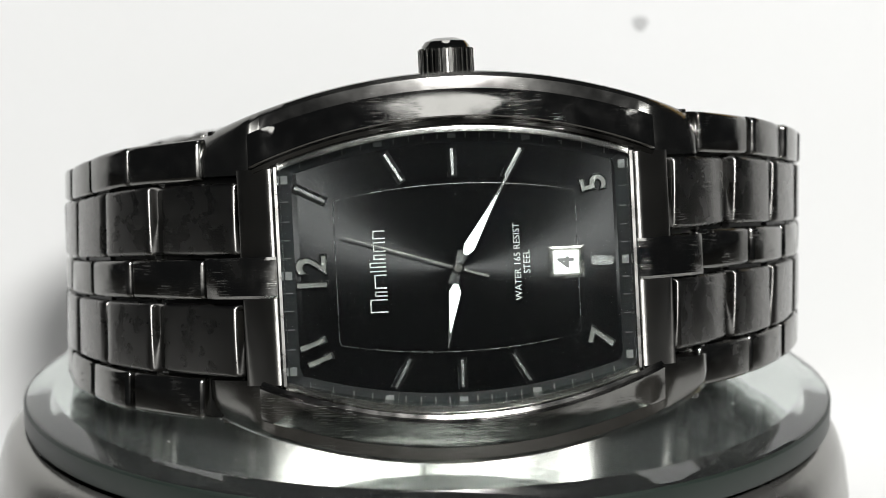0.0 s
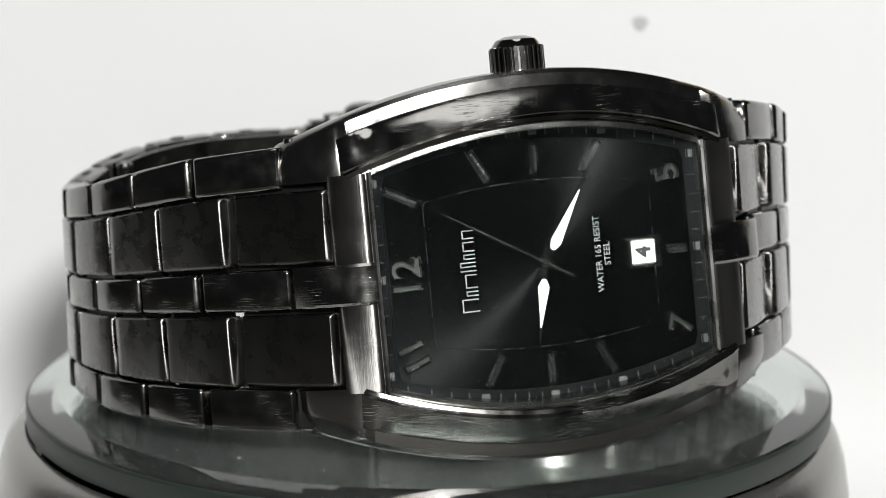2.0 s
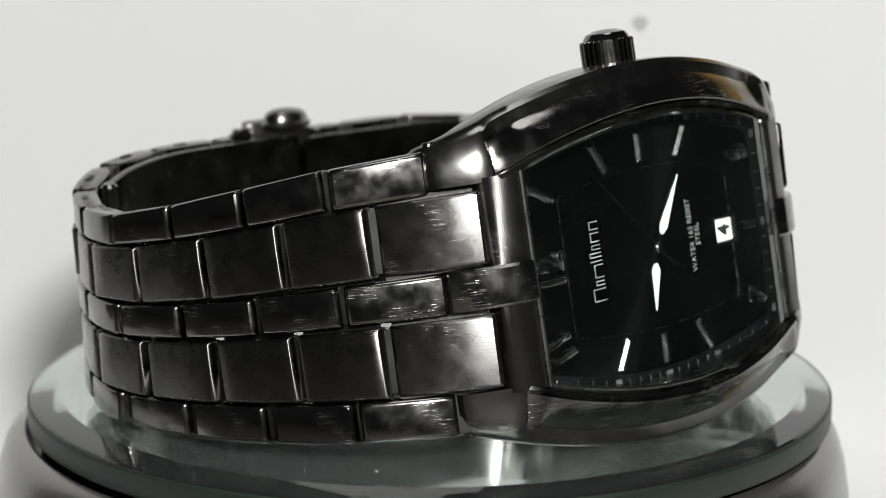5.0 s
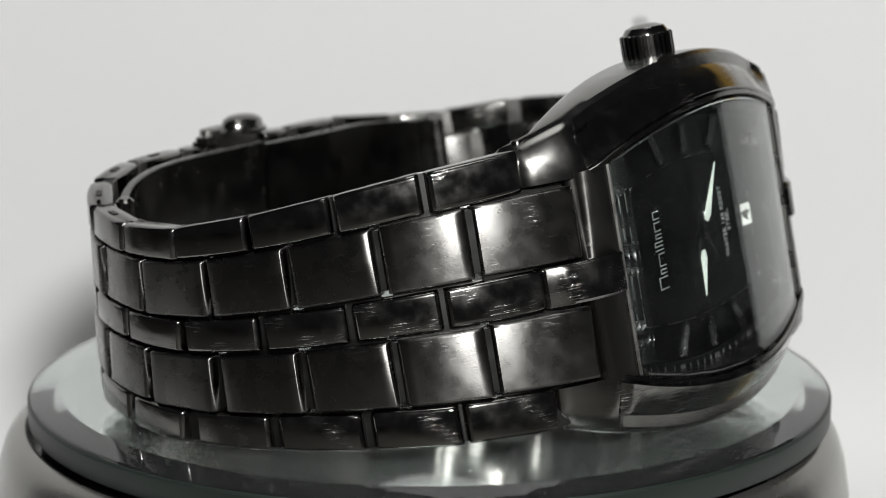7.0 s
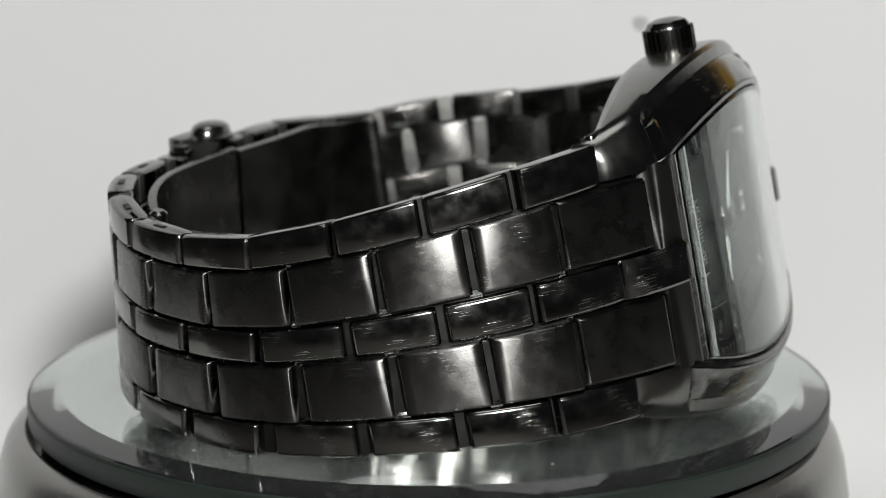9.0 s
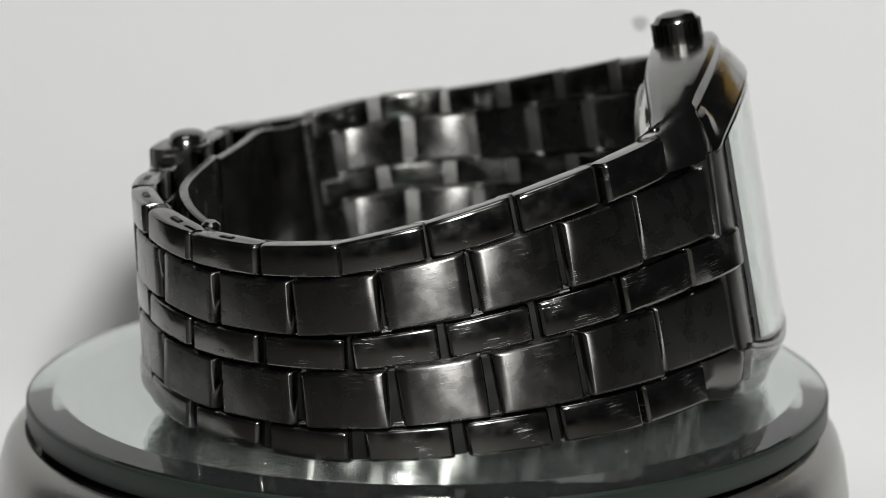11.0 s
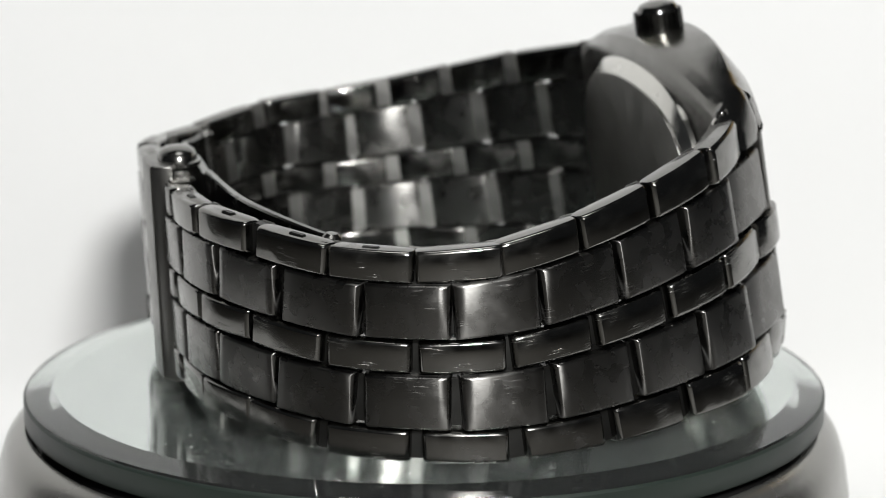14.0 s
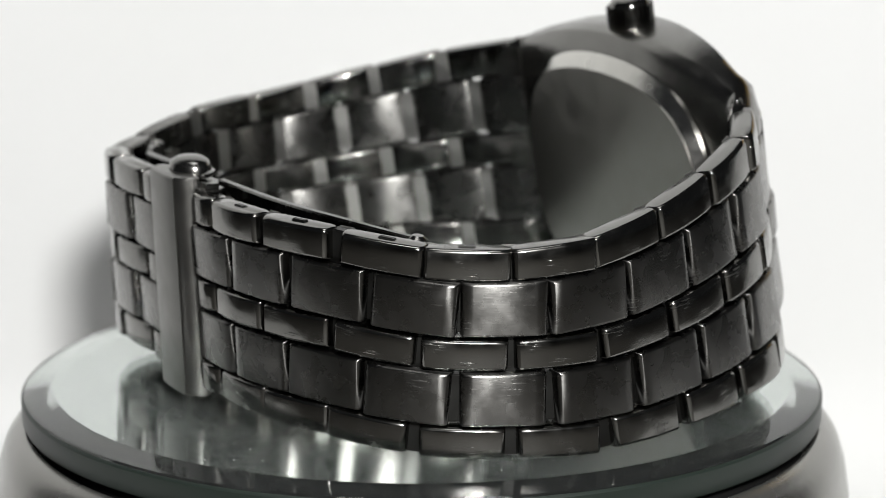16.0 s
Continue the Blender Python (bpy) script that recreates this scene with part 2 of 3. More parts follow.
def drop(u):
    """How far the front of the case falls away towards the bracelet."""
    e = max(0.0, abs(u) - 15.0)
    return 2.3 * (1 - (min(abs(u), 15.0) / 15.0) ** 2) - 0.12 * e - 0.075 * e * e


def watch_case():
    secs = []
    stations = steps(-21.7, -18.45, 8) + steps(-18.3, 18.3, 56) + steps(18.45, 21.7, 8)
    for u in stations:
        x = abs(u)
        h, d = hw(u), drop(u)
        e = 0.3 if x > 21.6 else 0.0
        h -= e
        bw = h - 1.5
        back = -6.5 + 0.7 * smoothstep(6, 20, x)
        blend = smoothstep(16.5, 17.35, x)
        if x < 15.0:
            wi, ni = gw(u) - 0.7, -3.4
        elif x < 18.4:
            wi, ni = min(gw(u) - 0.7, 9.05), d - 0.12
        else:
            wi, ni = 8.6, -5.6
        rim = [(bw - 0.2, d * 0.9 - 1.5), (h - 0.5, d * 0.9 - 1.7), (h - 0.12, d * 0.9 - 2.1), (h, d * 0.85 - 2.8)]
        horn = [(10.3, d - 0.12 - e), (h - 0.8, d - 0.85 - e), (h - 0.2, d - 1.6), (h, d - 2.4)]
        mid = [(p[0] + (q[0] - p[0]) * blend, p[1] + (q[1] - p[1]) * blend) for p, q in zip(rim, horn)]
        low = min(-4.6, mid[-1][1] - 0.4)
        right = [(wi, ni), (wi + 0.2, d - (0.5 if x < 15 else 0.1) - e)] + mid + [(h, low), (h - 0.1, min(back + 1.3, low - 0.2)), (h - 0.5, min(back + 0.4, low - 0.5)), (h - 1.3, min(back, low - 0.7))]
        secs.append([(u, w, z) for w, z in right] + [(u, -w, z) for w, z in reversed(right)])
    case = part("case", loft(secs), case_steel, watch, m=CASE, smooth=True)
    # polished bezel bands along both long sides
    for sw in (-1, 1):
        secs = []
        for u in steps(-17.4, 17.4, 48):
            g, h, d = gw(u), hw(u), drop(u)
            bw = h - 1.45
            e = 0.25 if abs(u) > 17.3 else 0
            ring = [(g - 0.3, d - 1.6), (g, d - 0.1), (g + 0.15, d + 0.25 - e), (g + 0.5, d + 0.32 - e), (g + 0.62, d + 0.12 - e), (g + 0.85, d + 0.26 - e), (g + 1.25, d + 0.02 - e), (g + 1.25 + (bw - g - 1.7) * 0.5, d - 0.5 - e), (bw - 0.45, d - 1.1 - e), (bw - 0.1, d - 1.55 - e), (bw, d - 3.2), (g, d - 3.2)]
            k = smoothstep(14.6, 16.5, abs(u))
            ring = ring[:4] + [(w, z + (max(z, d + 0.12 - 0.19 * max(0.0, w - 10.0) - 0.35 * max(0.0, w - bw + 0.5) - e) - z) * k) for w, z in ring[4:10]] + ring[10:]
            secs.append([(u, sw * w, z) for w, z in ring])
        part("bezel", loft(secs), polished, watch, "polished black bezel with fine scratches", m=CASE, smooth=True)
    # bright chamfer strips at both ends of the crystal
    for sx in (-1, 1):
        ring0 = [(15.05, -0.7), (15.05, 0.12), (15.3, 0.16), (15.42, 0.02), (15.42, -0.7)]
        secs = [[(sx * u, w, z) for u, z in ring0] for w in steps(-9.3, 9.3, 4)]
        part("crystal_rim", loft(secs), rim_steel, watch, "thin bright steel strip along the crystal", m=CASE)
    # brushed end bands between crystal and bracelet
    for sx in (-1, 1):
        secs = []
        for u in steps(15.5, 18.45, 10):
            d = drop(u)
            e = 0.12 if (u < 15.6 or u > 18.4) else 0
            secs.append([(sx * u, -9.2, d - 1.2), (sx * u, -9.2, d + 0.1 - e), (sx * u, 9.2, d + 0.1 - e), (sx * u, 9.2, d - 1.2)])
        part("end_band", loft(secs), end_steel, watch, "brushed dark steel end of the case", m=CASE, smooth=True)
    # crystal
    secs = []
    ends = [15.0, 14.85, 14.4, 14.3, 13.5, 13.4]
    for u in [-p for p in ends] + steps(-12.6, 12.6, 24) + ends[::-1]:
        g, d = gw(u) - 0.05, drop(u)
        e = {15.0: 0.5, 14.85: 0.3, 14.4: 0.14, 14.3: 0.13, 13.5: 0.02}.get(abs(u), 0.0)
        half = [(g, d - 1.05), (g, min(d - 0.15, d + 0.2 - e)), (g - 0.12, d + 0.1 - e * 0.8), (g - 0.3, d + 0.2 - e), (g - 1.5, d + 0.2 - e)]
        secs.append([(u, -w, z) for w, z in half] + [(u, w, z) for w, z in reversed(half)])
    cr = part("crystal", loft(secs), glass, watch, "clear mineral glass over the dial", m=CASE, smooth=True, crease=7)
    cr.visible_shadow = False
    # case back
    rim_u = [15.9 * math.sin(radians(a)) for a in steps(-86, 86, 40)]
    rim_w = [(gw(u) + 0.6) * (1 - (abs(u) / 16.0) ** 6) ** 0.4 for u in rim_u]
    out = list(zip(rim_u, rim_w)) + [(u, -w) for u, w in zip(reversed(rim_u), reversed(rim_w))]
    rings = [[(p * k, q * k2, z) for p, q in out] for k, k2, z in ((1.03, 1.12, -6.2), (1.03, 1.12, -6.7), (0.99, 1.0, -7.7), (0.97, 0.98, -7.75))]
    part("case_back_rim", loft(rings), bright_steel, watch, "bright polished rim of the case back", m=CASE, smooth=True)
    part("case_back", slab([(a, c) for a, c in reversed(out)], -7.6, -7.9), back_steel, watch, "grey brushed steel case back", m=CASE)
    return case


watch_case()


def crown():
    prof = [(0, 3.95), (1.0, 3.88), (1.75, 3.6), (2.05, 3.2), (2.1, 2.95)]
    cap = turned(prof, 40)
    m = CASE @ pose(0.0, 15.85 * MM, -3.3 * MM, -90, 0, 0)
    ob = part("crown", turned([(0, -1.3), (1.35, -1.3), (1.35, 0.05), (1.8, 0.12), (2.05, 0.25), (2.05, 3.0), (0, 3.0)], 40), crown_steel, watch, "knurled black steel crown", m=m, smooth=True)
    part("crown_cap", cap, polished, ob, "domed polished crown cap", smooth=True)
    for i in range(26):
        a = math.tau * i / 26
        part("ridge", box(2.0, 2.42, -0.16, 0.16, 0.3, 3.0, 0.08), crown_steel, ob, m=pose(0, 0, 0, 0, 0, math.degrees(a)))


crown()


def lug_pins():
    """Ends of the spring bars in the lugs."""
    for sx in (-1, 1):
        for sw in (-1, 1):
            u = 20.4
            m = CASE @ pose(sx * u * MM, sw * (hw(u) - 0.25) * MM, (drop(u) - 2.5) * MM, -90 * sw, 0, 0)
            part("spring_bar_end", turned([(0, 0.12), (0.3, 0.12), (0.34, 0.22), (0.5, 0.3), (0.55, 0.22), (0.55, -0.5), (0, -0.5)], 20), pin_steel, watch, "small round spring bar end", m=m, smooth=True)


lug_pins()


# ---- dial, in the case's space, at its own depth ----
DIAL = CASE @ pose(0, 0, -1.75 * MM)


def dial_parts():
    out = [(u, gw(u) - 0.02) for u in steps(-15.2, 15.2, 30)] + [(u, -gw(u) + 0.02) for u in steps(15.2, -15.2, 30)]
    dial = part("dial", slab(out, -0.6, 0.0), sunray, watch, "black sunray dial", m=DIAL)
    # raised dark ring that carries the minute track
    secs = []
    for k in range(120):
        a = math.tau * k / 120
        cx, sy = math.cos(a), math.sin(a)

        def rim(du, dw):
            s = 1.0
            lo, hi = 0.0, 30.0
            for _ in range(24):
                s = (lo + hi) / 2
                u, w = s * cx, s * sy
                if abs(u) < 15.0 - du and abs(w) < gw(u) - dw:
                    lo = s
                else:
                    hi = s
            return lo * cx, lo * sy
        o, i = rim(0.0, 0.0), rim(1.35, 1.35)
        secs.append([(*o, 0.01), (*o, 0.32), (*i, 0.10), (*i, 0.01)])
    part("chapter_ring", loft(secs, loop=True), dial_rim, dial, "black chapter ring")
    # ridge round the inner field
    secs = []
    for k in range(160):
        a = math.tau * k / 160
        cx, sy = math.cos(a), math.sin(a)
        lo, hi = 0.0, 30.0
        for _ in range(24):
            s = (lo + hi) / 2
            u, w = s * cx, s * sy
            if abs(u) < 10.35 and abs(w) < 7.25 - 1.05 * (u / 10.35) ** 2:
                lo = s
            else:
                hi = s
        o = Vector((lo * cx, lo * sy))
        i = o * ((lo - 0.09) / lo)
        secs.append([(*o, 0.0), (*(o * 0.997), 0.07), (*(i * 1.003), 0.07), (*i, 0.0)])
    part("inner_ridge", loft(secs, loop=True), marker_steel, dial, "thin raised line round the inner field")
    # minute track: squares every five minutes, ticks between
    for k in range(60):
        a = math.tau * k / 60
        cu_, sw_ = -math.cos(a), math.sin(a)
        lo, hi = 0.0, 30.0
        for _ in range(24):
            s = (lo + hi) / 2
            u, w = s * cu_, s * sw_
            if abs(u) < 14.2 and abs(w) < gw(u) - 0.75:
                lo = s
            else:
                hi = s
        u, w = lo * cu_, lo * sw_
        side = abs(u) > 14.1
        if k % 5 == 0:
            bm = box(-0.36, 0.36, -0.24, 0.24, 0.2, 0.27)
            name = "minute_square"
        else:
            bm = box(-0.05, 0.05, -0.24, 0.24, 0.2, 0.26)
            name = "minute_tick"
        part(name, bm, grey_print, dial, m=pose(u * MM, w * MM, 0, 0, 0, 90 if side else 0))
    # applied hour bars that point to the middle
    for u, w, ln in ((-5.08, 8.8, 3.0), (-0.05, 9.05, 2.6), (5.08, 8.8, 3.0), (5.08, -8.8, 3.0), (0.0, -9.1, 2.6), (-5.05, -8.8, 3.0), (-12.2, 6.85, 3.0)):
        ang = math.degrees(math.atan2(w, u)) if abs(u) < 10 else math.degrees(math.atan2(w * 0.95, u))
        bm = loft([[(-ln / 2, -0.4, 0), (ln / 2, -0.4, 0), (ln / 2, 0.4, 0), (-ln / 2, 0.4, 0)],
                   [(-ln / 2, -0.4, 0.2), (ln / 2, -0.4, 0.2), (ln / 2, 0.4, 0.2), (-ln / 2, 0.4, 0.2)],
                   [(-ln / 2 + 0.15, -0.12, 0.45), (ln / 2 - 0.15, -0.12, 0.45), (ln / 2 - 0.15, 0.12, 0.45), (-ln / 2 + 0.15, 0.12, 0.45)]])
        part("hour_marker", bm, marker_steel, dial, "applied faceted steel hour bar", m=pose(u * MM, w * MM, 0, 0, 0, ang))
    part("hour_marker", box(-0.95, 0.95, -0.4, 0.4, 0, 0.4, 0.12), marker_steel, dial, "applied faceted steel hour bar", m=pose(12.35 * MM, 0, 0))
    # numerals, upright towards twelve
    for text, u, w, size in (("12", -12.2, 0.0, 3.4), ("5", 11.95, 6.75, 3.0), ("7", 12.15, -6.6, 3.0), ("11", -12.15, -6.6, 3.0)):
        turn = 90
        if text in ("5", "7", "11"):
            turn = 90 + {"5": 12, "7": -14, "11": 20}[text]
        ob = lettering("numeral", text, size, dark_steel, dial, pose(u * MM, w * MM, 0.06 * MM, 0, 0, turn), "applied dark steel numeral with bright edges", 0.1)
        ob.scale = (1, 1, 6)
        lettering("numeral_edge", text, size, marker_steel, ob, pose(0, 0, 0.035 * MM), "bright polished edge", 0.1, rim=0.055)
    # plain bars where the maker's name is printed
    xs = -3.55
    for ln, tall in ((1.15, 1.5), (0.45, 1.05), (1.2, 1.05), (0.14, 1.4), (0.45, 1.4), (0.45, 1.05), (0.85, 1.05), (0.75, 1.05)):
        st = 0.11
        for y0 in ((xs,) if ln < 0.2 else (xs, xs + ln - st)):
            part("printed_bar", box(-tall, 0, y0, y0 + st, 0.0, 0.04), silver_print, dial, m=pose(-6.05 * MM, 0, 0))
        if ln > 0.2:
            part("printed_bar", box(-tall, -tall + st, xs, xs + ln, 0.0, 0.04), silver_print, dial, m=pose(-6.05 * MM, 0, 0))
        xs += ln + 0.23
    lettering("printed_line", "WATER 165 RESIST", 0.8, silver_print, dial, pose(5.15 * MM, 0.25 * MM, 0.03 * MM, 0, 0, 90))
    lettering("printed_line", "STEEL", 0.8, silver_print, dial, pose(5.95 * MM, 0.2 * MM, 0.03 * MM, 0, 0, 90))
    # date window
    secs = []
    for s, z in ((1.5, 0.0), (1.5, 0.28), (1.25, 0.3), (1.08, 0.06)):
        secs.append([(-s, -s * 0.92, z), (s, -s * 0.92, z), (s, s * 0.92, z), (-s, s * 0.92, z)])
    part("date_frame", loft(secs, caps=False), pin_steel, dial, "steel frame of the date window", m=pose(9.3 * MM, 0, 0))
    part("date_disc", box(-1.08, 1.08, -1.0, 1.0, 0, 0.05), white_print, dial, "white date disc", m=pose(9.3 * MM, 0, 0))
    lettering("date_figure", "4", 1.9, black_ink, dial, pose(9.32 * MM, 0, 0.09 * MM, 0, 0, 90), bold=0.07)
    return dial


dial = dial_parts()


def pointer(name, length, half, z, lume_from, lume_to, ang, tail=1.5):
    """A lance-shaped pointer along -u before it is turned by ang degrees clockwise from twelve."""
    side = [(tail, 0.22), (0.5, 0.3), (-lume_from + 0.1, 0.3), (-lume_from - 0.7, half), (-lume_to - 0.2, 0.16), (-length, 0.05)]
    ring = [(x, y) for x, y in side] + [(x, -y) for x, y in reversed(side)]
    ob = part(name, loft([[(x, y, z) for x, y in ring], [(x, y * 0.85, z + 0.12) for x, y in ring]]), hand_steel, watch, m=DIAL @ pose(0, 0, 0, 0, 0, -ang))
    a, c = lume_from, lume_to
    q = a + 0.7
    part("lume", loft([[(-a, 0.2, k), (-q, half - 0.1, k), (-c, 0.05, k), (-c, -0.05, k), (-q, -half + 0.1, k), (-a, -0.2, k)] for k in (z + 0.1, z + 0.17)]), lume, ob, "white luminous paint inlay")
    return ob


pointer("hour_hand", 6.9, 0.62, 0.45, 1.4, 5.6, 279.3)
pointer("minute_hand", 11.4, 0.6, 0.72, 1.3, 7.0, 120.8)
second = part("second_hand", loft([[(2.7, 0.11, 1.0), (-10.2, 0.05, 1.0), (-10.2, -0.05, 1.0), (2.7, -0.11, 1.0)], [(2.7, 0.11, 1.07), (-10.2, 0.05, 1.07), (-10.2, -0.05, 1.07), (2.7, -0.11, 1.07)]]), case_steel, watch, "thin steel second hand")
part("hub", turned([(0, 0.2), (0.5, 0.2), (0.5, 1.1), (0.35, 1.25), (0, 1.25)], 24), pin_steel, watch, m=DIAL)


# ---- bracelet ----
def case_end(u, n):
    p = CASE @ (Vector((u, 0, n)) * MM) / MM
    return p.x, p.y


PLAN = [case_end(-18.6, -1.3), case_end(-21.7, -3.8), (-24.2, -25.0), (-28.1, -20.4), (-31.3, -14.5), (-33.4, -9.0), (-34.9, -2.8), (-35.0, 1.5), (-34.2, 6.0), (-32.0, 12.0), (-28.3, 17.2),
        (-23.5, 21.0), (-17.2, 23.9), (-9.0, 25.3), (0.5, 25.8), (9.5, 26.1), (18.6, 26.3), (25.6, 23.3), (30.6, 18.2), (34.3, 12.2), (36.5, 6.0), (37.2, 1.2), (36.8, -3.2), (35.0, -9.6), (32.3, -15.0), (29.0, -20.0), case_end(21.5, -4.3), case_end(18.6, -1.3)]


def height(x, y):
    k = 1 - smoothstep(8, 30, y)
    soft = 0.5 * (-y + math.sqrt(y * y + 30.0)) - 1.2
    rise = 1.35 * smoothstep(12, 24, y) * (1 - smoothstep(17, 31, x))
    return rise + 10.6 + 0.4 * smoothstep(-10, -26, y) + 0.048 * max(0.0, x + 34) * k * smoothstep(-34, 30, x) + 0.02 * (x + 34) * k * (1 - smoothstep(-34, 30, x)) + 0.172 * max(0.0, soft)


def lean(y):
    return radians(10.3 - 8.0 * smoothstep(-12, 24, y))


def spline():
    """The bracelet's line as evenly spaced points with their lengths."""
    pts = [Vector((x, y, 0)) for x, y in PLAN]
    out = []
    ext = [2 * pts[0] - pts[1]] + pts + [2 * pts[-1] - pts[-2]]
    for i in range(1, len(ext) - 2):
        p0, p1, p2, p3 = ext[i - 1:i + 3]
        for k in range(12):
            t = k / 12
            out.append(0.5 * (2 * p1 + (p2 - p0) * t + (2 * p0 - 5 * p1 + 4 * p2 - p3) * t * t + (3 * p1 - p0 - 3 * p2 + p3) * t ** 3))
    out.append(pts[-1])
    for p in out:
        p.z = height(p.x, p.y)
    dist = [0.0]
    for a, c in zip(out, out[1:]):
        dist.append(dist[-1] + (c - a).length)
    return out, dist


LINE, DIST = spline()
TOTAL = DIST[-1]


def on_line(s):
    s = min(max(s, 0.0), TOTAL)
    i = int(np.searchsorted(DIST, s))
    i = min(max(i, 1), len(LINE) - 1)
    t = (s - DIST[i - 1]) / (DIST[i] - DIST[i - 1])
    return LINE[i - 1].lerp(LINE[i], t)


def frame_at(s0, s1):
    """Pose of a link between two places on the line: x along it, y up across the band, z outwards."""
    a, c = on_line(s0), on_line(s1)
    mid = on_line((s0 + s1) / 2) * 0.5 + (a + c) * 0.25
    ax = (c - a).normalized()
    lam = lean(mid.y)
    up = Vector((0, math.sin(lam), math.cos(lam)))
    out = up.cross(ax) * -1
    out.normalize()
    up = out.cross(ax)
    if up.z < 0:
        up = -up
    outward = up.cross(ax)
    return Matrix.Translation(mid * MM) @ Matrix((-ax, up, outward)).transposed().to_4x4(), (c - a).length


def taper(s):
    e = min(s, TOTAL - s)
    return 1.11 - 0.27 * smoothstep(0, 48, e)


THICK = 2.5


def link_mesh(ln, wd, crown_=0.30, round_=0.3, thick=THICK, mid=0.0, ka=1.0, kc=1.0, ease=0.3):
    """A link: outer face slightly crowned along the band, its joint edges rounded, sides eased; it narrows from kc to ka."""
    h = ln / 2
    c = crown_
    half = [(h, -round_ * 1.15 - c), (h - round_ * 0.08, -round_ * 0.72 - c), (h - round_ * 0.28, -round_ * 0.36 - c), (h - round_ * 0.58, -round_ * 0.12 - c * 0.9), (h - round_, -c * 0.74), (h * 0.72, -c * 0.46), (h * 0.5, -c * 0.22), (h * 0.25, -c * 0.05)]
    inner = [(h - 0.95, -thick), (h - 0.35, -thick + 0.16), (h, -thick + 0.5)]
    prof = inner + half + [(-x, z) for x, z in reversed(half)] + [(-x, z) for x, z in reversed(inner)]
    secs = []
    edge = [(0.0, 1.0), (0.08, 0.62), (0.3, 0.28), (0.62, 0.07), (1.0, 0.0)]
    across = [(-wd / 2 + p * ease, q * ease) for p, q in edge] + [(wd / 2 - p * ease, q * ease) for p, q in reversed(edge)]
    for v, e in across:
        secs.append([(x * (1 - e * 0.05), (mid + v) * (kc + (ka - kc) * (x + h) / ln), z - e if z > -thick / 2 else z + e) for x, z in prof])
    return loft(secs)


GAP = 0.8
CLASP = min(DIST, key=lambda q: abs(on_line(q).x + 0.3) + (99 if on_line(q).y < 0 else 0))
ROWS = (("A", 9.35, 3.45), ("B", 4.72, 5.72), ("C", 0.0, 3.4), ("D", -4.72, 5.72), ("E", -9.35, 3.45))


def bracelet():
    cover = 8.4
    rng = random.Random(8)
    left = CLASP - cover / 2
    right = CLASP + cover / 2
    spans = {}
    for row, v, wd in ROWS:
        wide = row in "BD"
        if wide:
            js = [0.0, 9.8]
        else:
            js = [3.8 if row == "C" else 4.2, 13.2]
        step = 8.22
        while js[-1] + step < left - 1.5:
            js.append(js[-1] + step)
        js.append(left)
        sp = list(zip(js, js[1:]))
        spans[row] = sp + [(TOTAL - c, TOTAL - a) for a, c in sp if TOTAL - c > right - 1.5]
        for a, c in spans[row]:
            if a < CLASP < c:
                continue
            c = min(c, TOTAL)
            m, ln = frame_at(a, c)
            mat = brushed if wide else polished
            tip = (-6.0 if a < 0.1 else 6.0 if c > TOTAL - 0.1 else 0.0) if wide else 0.0  # the first wide links tip towards the bracelet
            if wide:
                kw = (taper(a) + taper(c)) / 2
                # added dark filler that stops light showing through between the rows
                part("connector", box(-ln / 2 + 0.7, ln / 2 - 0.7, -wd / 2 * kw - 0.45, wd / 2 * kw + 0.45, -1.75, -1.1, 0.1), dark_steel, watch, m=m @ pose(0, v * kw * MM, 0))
            part("link", link_mesh(ln - GAP, wd - 0.15, crown_=0.3 if wide else 0.38, mid=v, ka=taper(a), kc=taper(c), ease=0.32 if wide else 0.42), mat, watch, m=m @ pose(0, 0, 0, rng.gauss(0, 0.45), rng.gauss(0, 0.9) + tip, 0), smooth=True, crease=28)
        # recessed fillers at the joints of a row: pale inside, dark outside
        if row:
            for a, c in spans[row]:
                if 1.0 < a and abs(a - CLASP) > 6 and a < TOTAL - 1:
                    m, ln = frame_at(a - 0.9, a + 0.9)
                    k = taper(a)
                    # pale bar in place of the light caught in the inner gap
                    part("joint_bar", box(-0.75, 0.75, -wd * k * 0.46, wd * k * 0.46, -2.5, -2.32, 0.06), gap_glint_steel, watch, m=m @ pose(0, v * k * MM, 0))
                    # dark filler that keeps the joint as black as shade
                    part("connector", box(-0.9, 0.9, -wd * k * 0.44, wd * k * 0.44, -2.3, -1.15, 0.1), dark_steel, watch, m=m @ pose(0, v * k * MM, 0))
    return spans


bracelet()


def end_pieces():
    for sx in (-1, 1):
        secs = []
        for u in steps(15.4, 21.6, 8):
            d = drop(u)
            e = 0.3 if (u < 15.5 or u > 21.5) else 0
            secs.append([(sx * u, -1.75, d - 3), (sx * u, -1.75, d + 0.4 - e), (sx * u, -1.5, d + 0.62 - e), (sx * u, 1.5, d + 0.62 - e), (sx * u, 1.75, d + 0.4 - e), (sx * u, 1.75, d - 3)])
        part("end_link", loft(secs), polished, watch, "polished centre end link", m=CASE, smooth=True)


end_pieces()


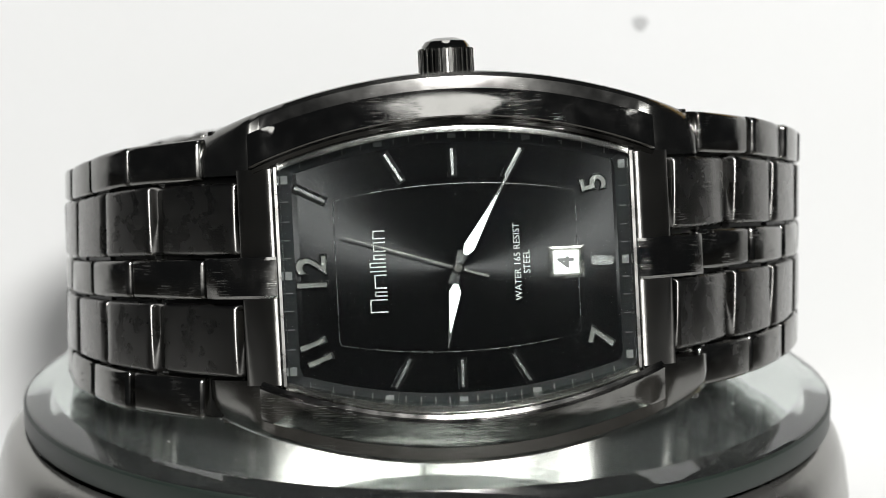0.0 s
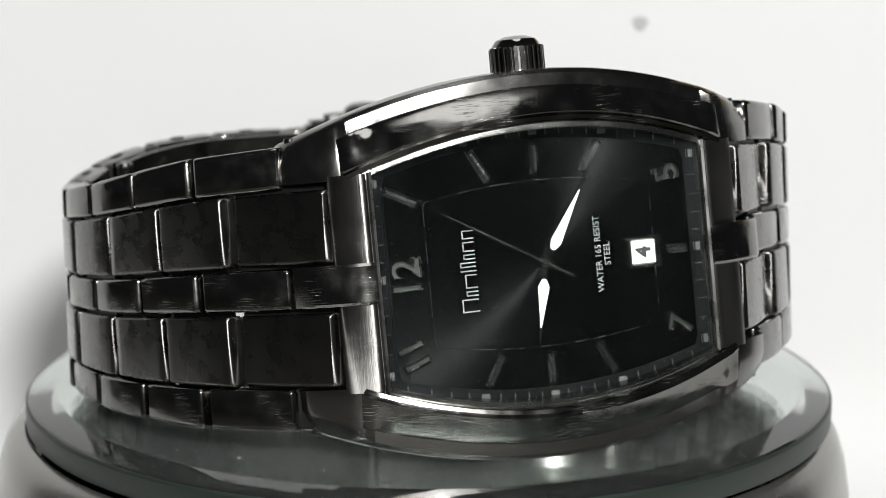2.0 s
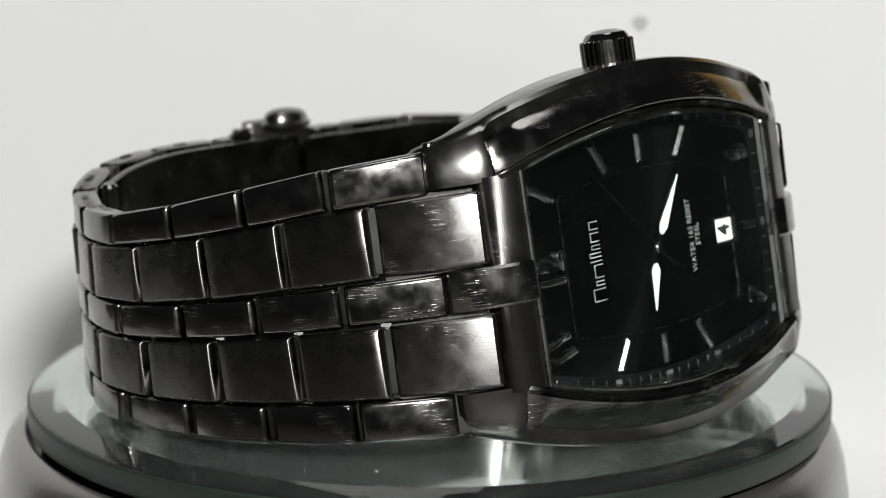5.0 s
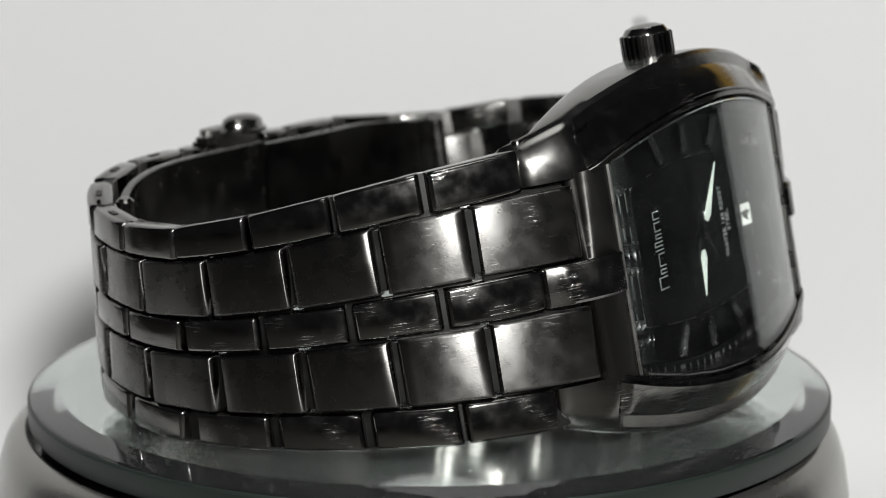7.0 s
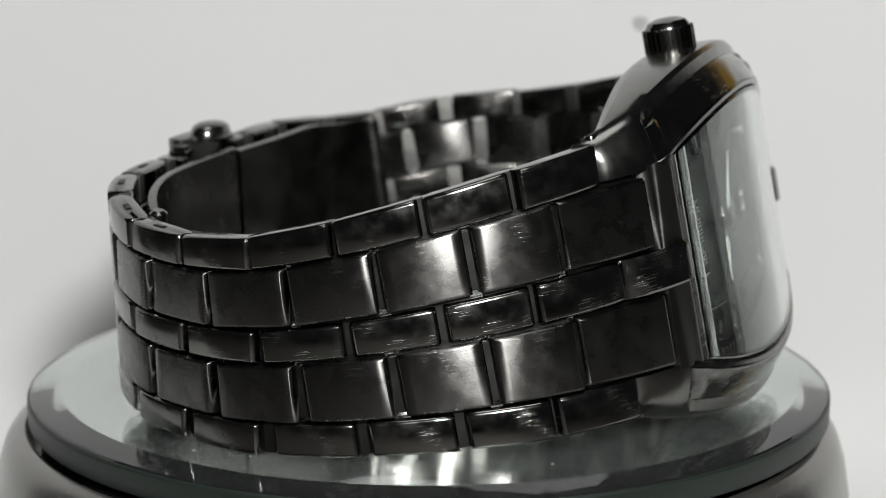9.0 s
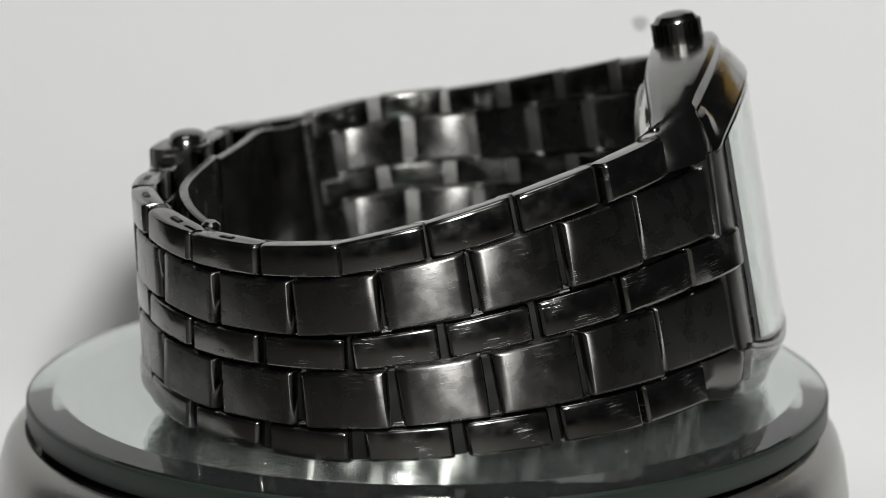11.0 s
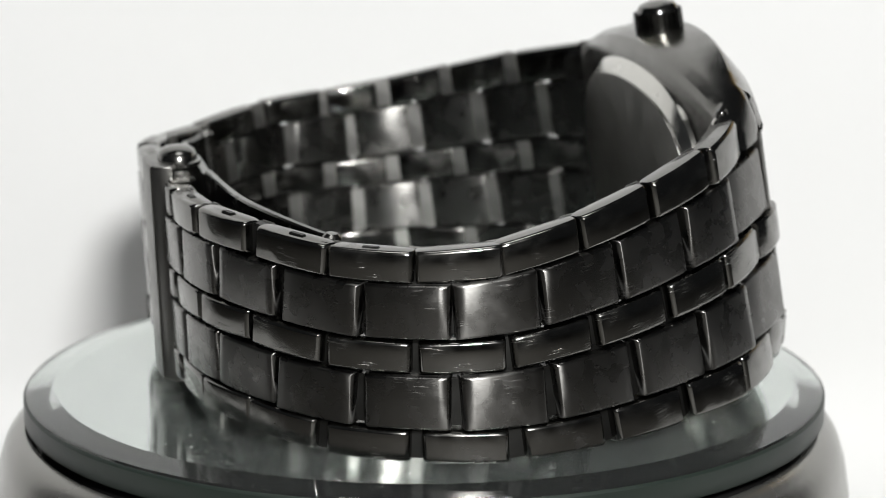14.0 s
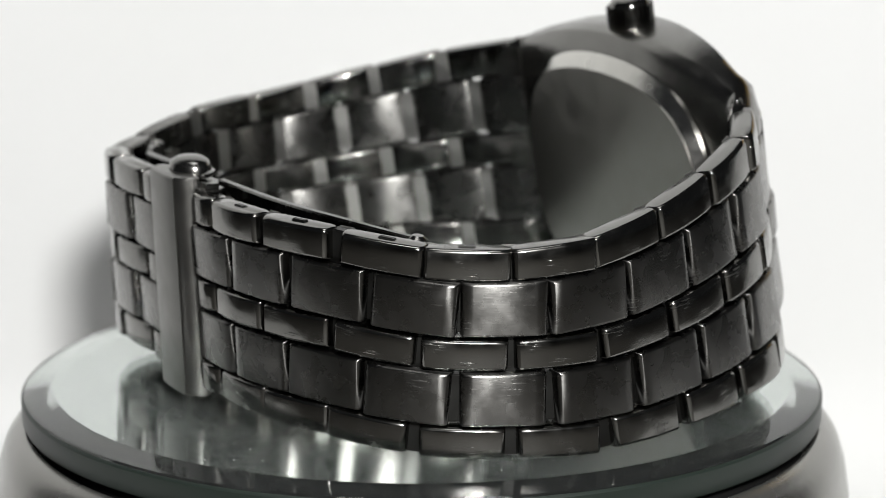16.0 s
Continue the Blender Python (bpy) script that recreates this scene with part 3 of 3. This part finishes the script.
def clasp():
    m, ln = frame_at(CLASP - 2.4, CLASP + 2.4)
    cover = part("clasp_cover", link_mesh(8.2, 20.9, 0.5, 1.3, 2.7), satin, watch, "smooth dark steel clasp bar", m=m @ pose(0, 0, 1.0 * MM), smooth=True, crease=40)
    dome = [(0, 1.55), (0.7, 1.5), (1.3, 1.3), (1.75, 0.9), (1.95, 0.35), (2.0, -0.3), (2.3, -0.5), (2.3, -1.0), (0, -1.0)]
    part("clasp_pusher", turned(dome, 32), case_steel, watch, "domed clasp release button", m=m @ pose(-0.3 * MM, 10.65 * MM, -2.3 * MM) @ Matrix.Diagonal((1.25, 0.72, 0.95, 1.0)) @ pose(0, 0, 0, -90, 0, 0), smooth=True)
    for d in (-5.2,):
        m2, _ = frame_at(CLASP + d - 1, CLASP + d + 1)
        part("hinge_knuckle", box(-1.2, 1.2, -0.5, 0.75, -3.1, -0.8, 0.5), case_steel, watch, "small rounded hinge knuckle", m=m2 @ pose(0, 9.3 * MM, 0), smooth=True)
    for k in range(1, 5):
        s0 = 13.2 + 8.22 * (8 - k) + 4.0
        m2, _ = frame_at(s0 - 1, s0 + 1)
        part("pin_slot", box(-0.75, 0.75, -0.4, 0.1, -1.6, -1.0, 0.08), dark_steel, watch, m=m2 @ pose(0, 11.05 * taper(s0) * MM, 0))
    # folding blades inside the band
    for s0, s1, top in ((CLASP - 31, CLASP - 0.4, 9.2), (CLASP + 0.4, CLASP + 31, 8.8)):
        secs = []
        for s in steps(s0, s1, 26):
            f, _ = frame_at(s - 3, s + 3)
            ring = []
            q = abs(s - CLASP) / 31
            inset, bow = 4.6 - 1.7 * q, 0.9 * math.sin(math.pi * q)
            for v, z in ((-7.5, -0.1), (top - 0.15, -0.1), (top, -0.25), (top, -0.75), (top - 0.15, -0.9), (-7.5, -0.9)):
                p = f @ Vector((0, v * MM, (z - inset - bow) * MM))
                ring.append(tuple(p / MM))
            secs.append(ring)
        part("clasp_blade", loft(secs), crown_steel, watch, "curved folding clasp blade", smooth=True)
    for s, top in ((CLASP - 31.6, 8.9), (CLASP + 31.6, 8.5)):
        m2, _ = frame_at(s - 1, s + 1)
        part("blade_hinge", turned([(0, 0.5), (0.5, 0.45), (0.85, 0.15), (0.9, -0.3), (0.9, -16), (0, -16)], 20), case_steel, watch, "small hinge barrel of the clasp blade", m=m2 @ pose(0, top * MM, -3.5 * MM, -90, 0, 0), smooth=True)


clasp()


def motions():
    turn = [(0, 0.0), (0.5, 3.72), (1, 7.33), (1.5, 11.0), (2, 14.75), (2.5, 18.6), (3, 22.45), (3.5, 26.28), (4, 30.0), (4.5, 33.7), (5.2, 38.9), (6, 44.7), (6.5, 48.25), (7, 51.75), (7.5, 55.2), (8, 58.6), (8.5, 61.8), (9, 64.85),
            (9.5, 68.0), (10.2, 72.7), (11, 78.4), (11.5, 82.05), (12, 85.72), (12.5, 89.5), (13, 93.48), (13.5, 97.4), (14, 101.1), (14.5, 104.7), (15, 108.2), (15.5, 111.63), (16, 115.03)]
    walk(watch, [(t, pose(0, 0, 0, 0, 0, a)) for t, a in turn])
    walk(disc, [(t, pose(-0.3 * MM, 0, 0, 0, 0, a) @ pose(0.8 * MM, -0.67 * MM, 0)) for t, a in turn])
    rows = []
    base = DIAL
    for k in range(0, 17):
        ang = 6 * (3 + k)
        t0 = max(0.0, k - 0.9)
        t1 = min(16.0, k + 0.04)
        rows.append((t0, base @ pose(0, 0, 0, 0, 0, -ang)))
        rows.append((t1, base @ pose(0, 0, 0, 0, 0, -ang)))
    walk(second, rows)


motions()
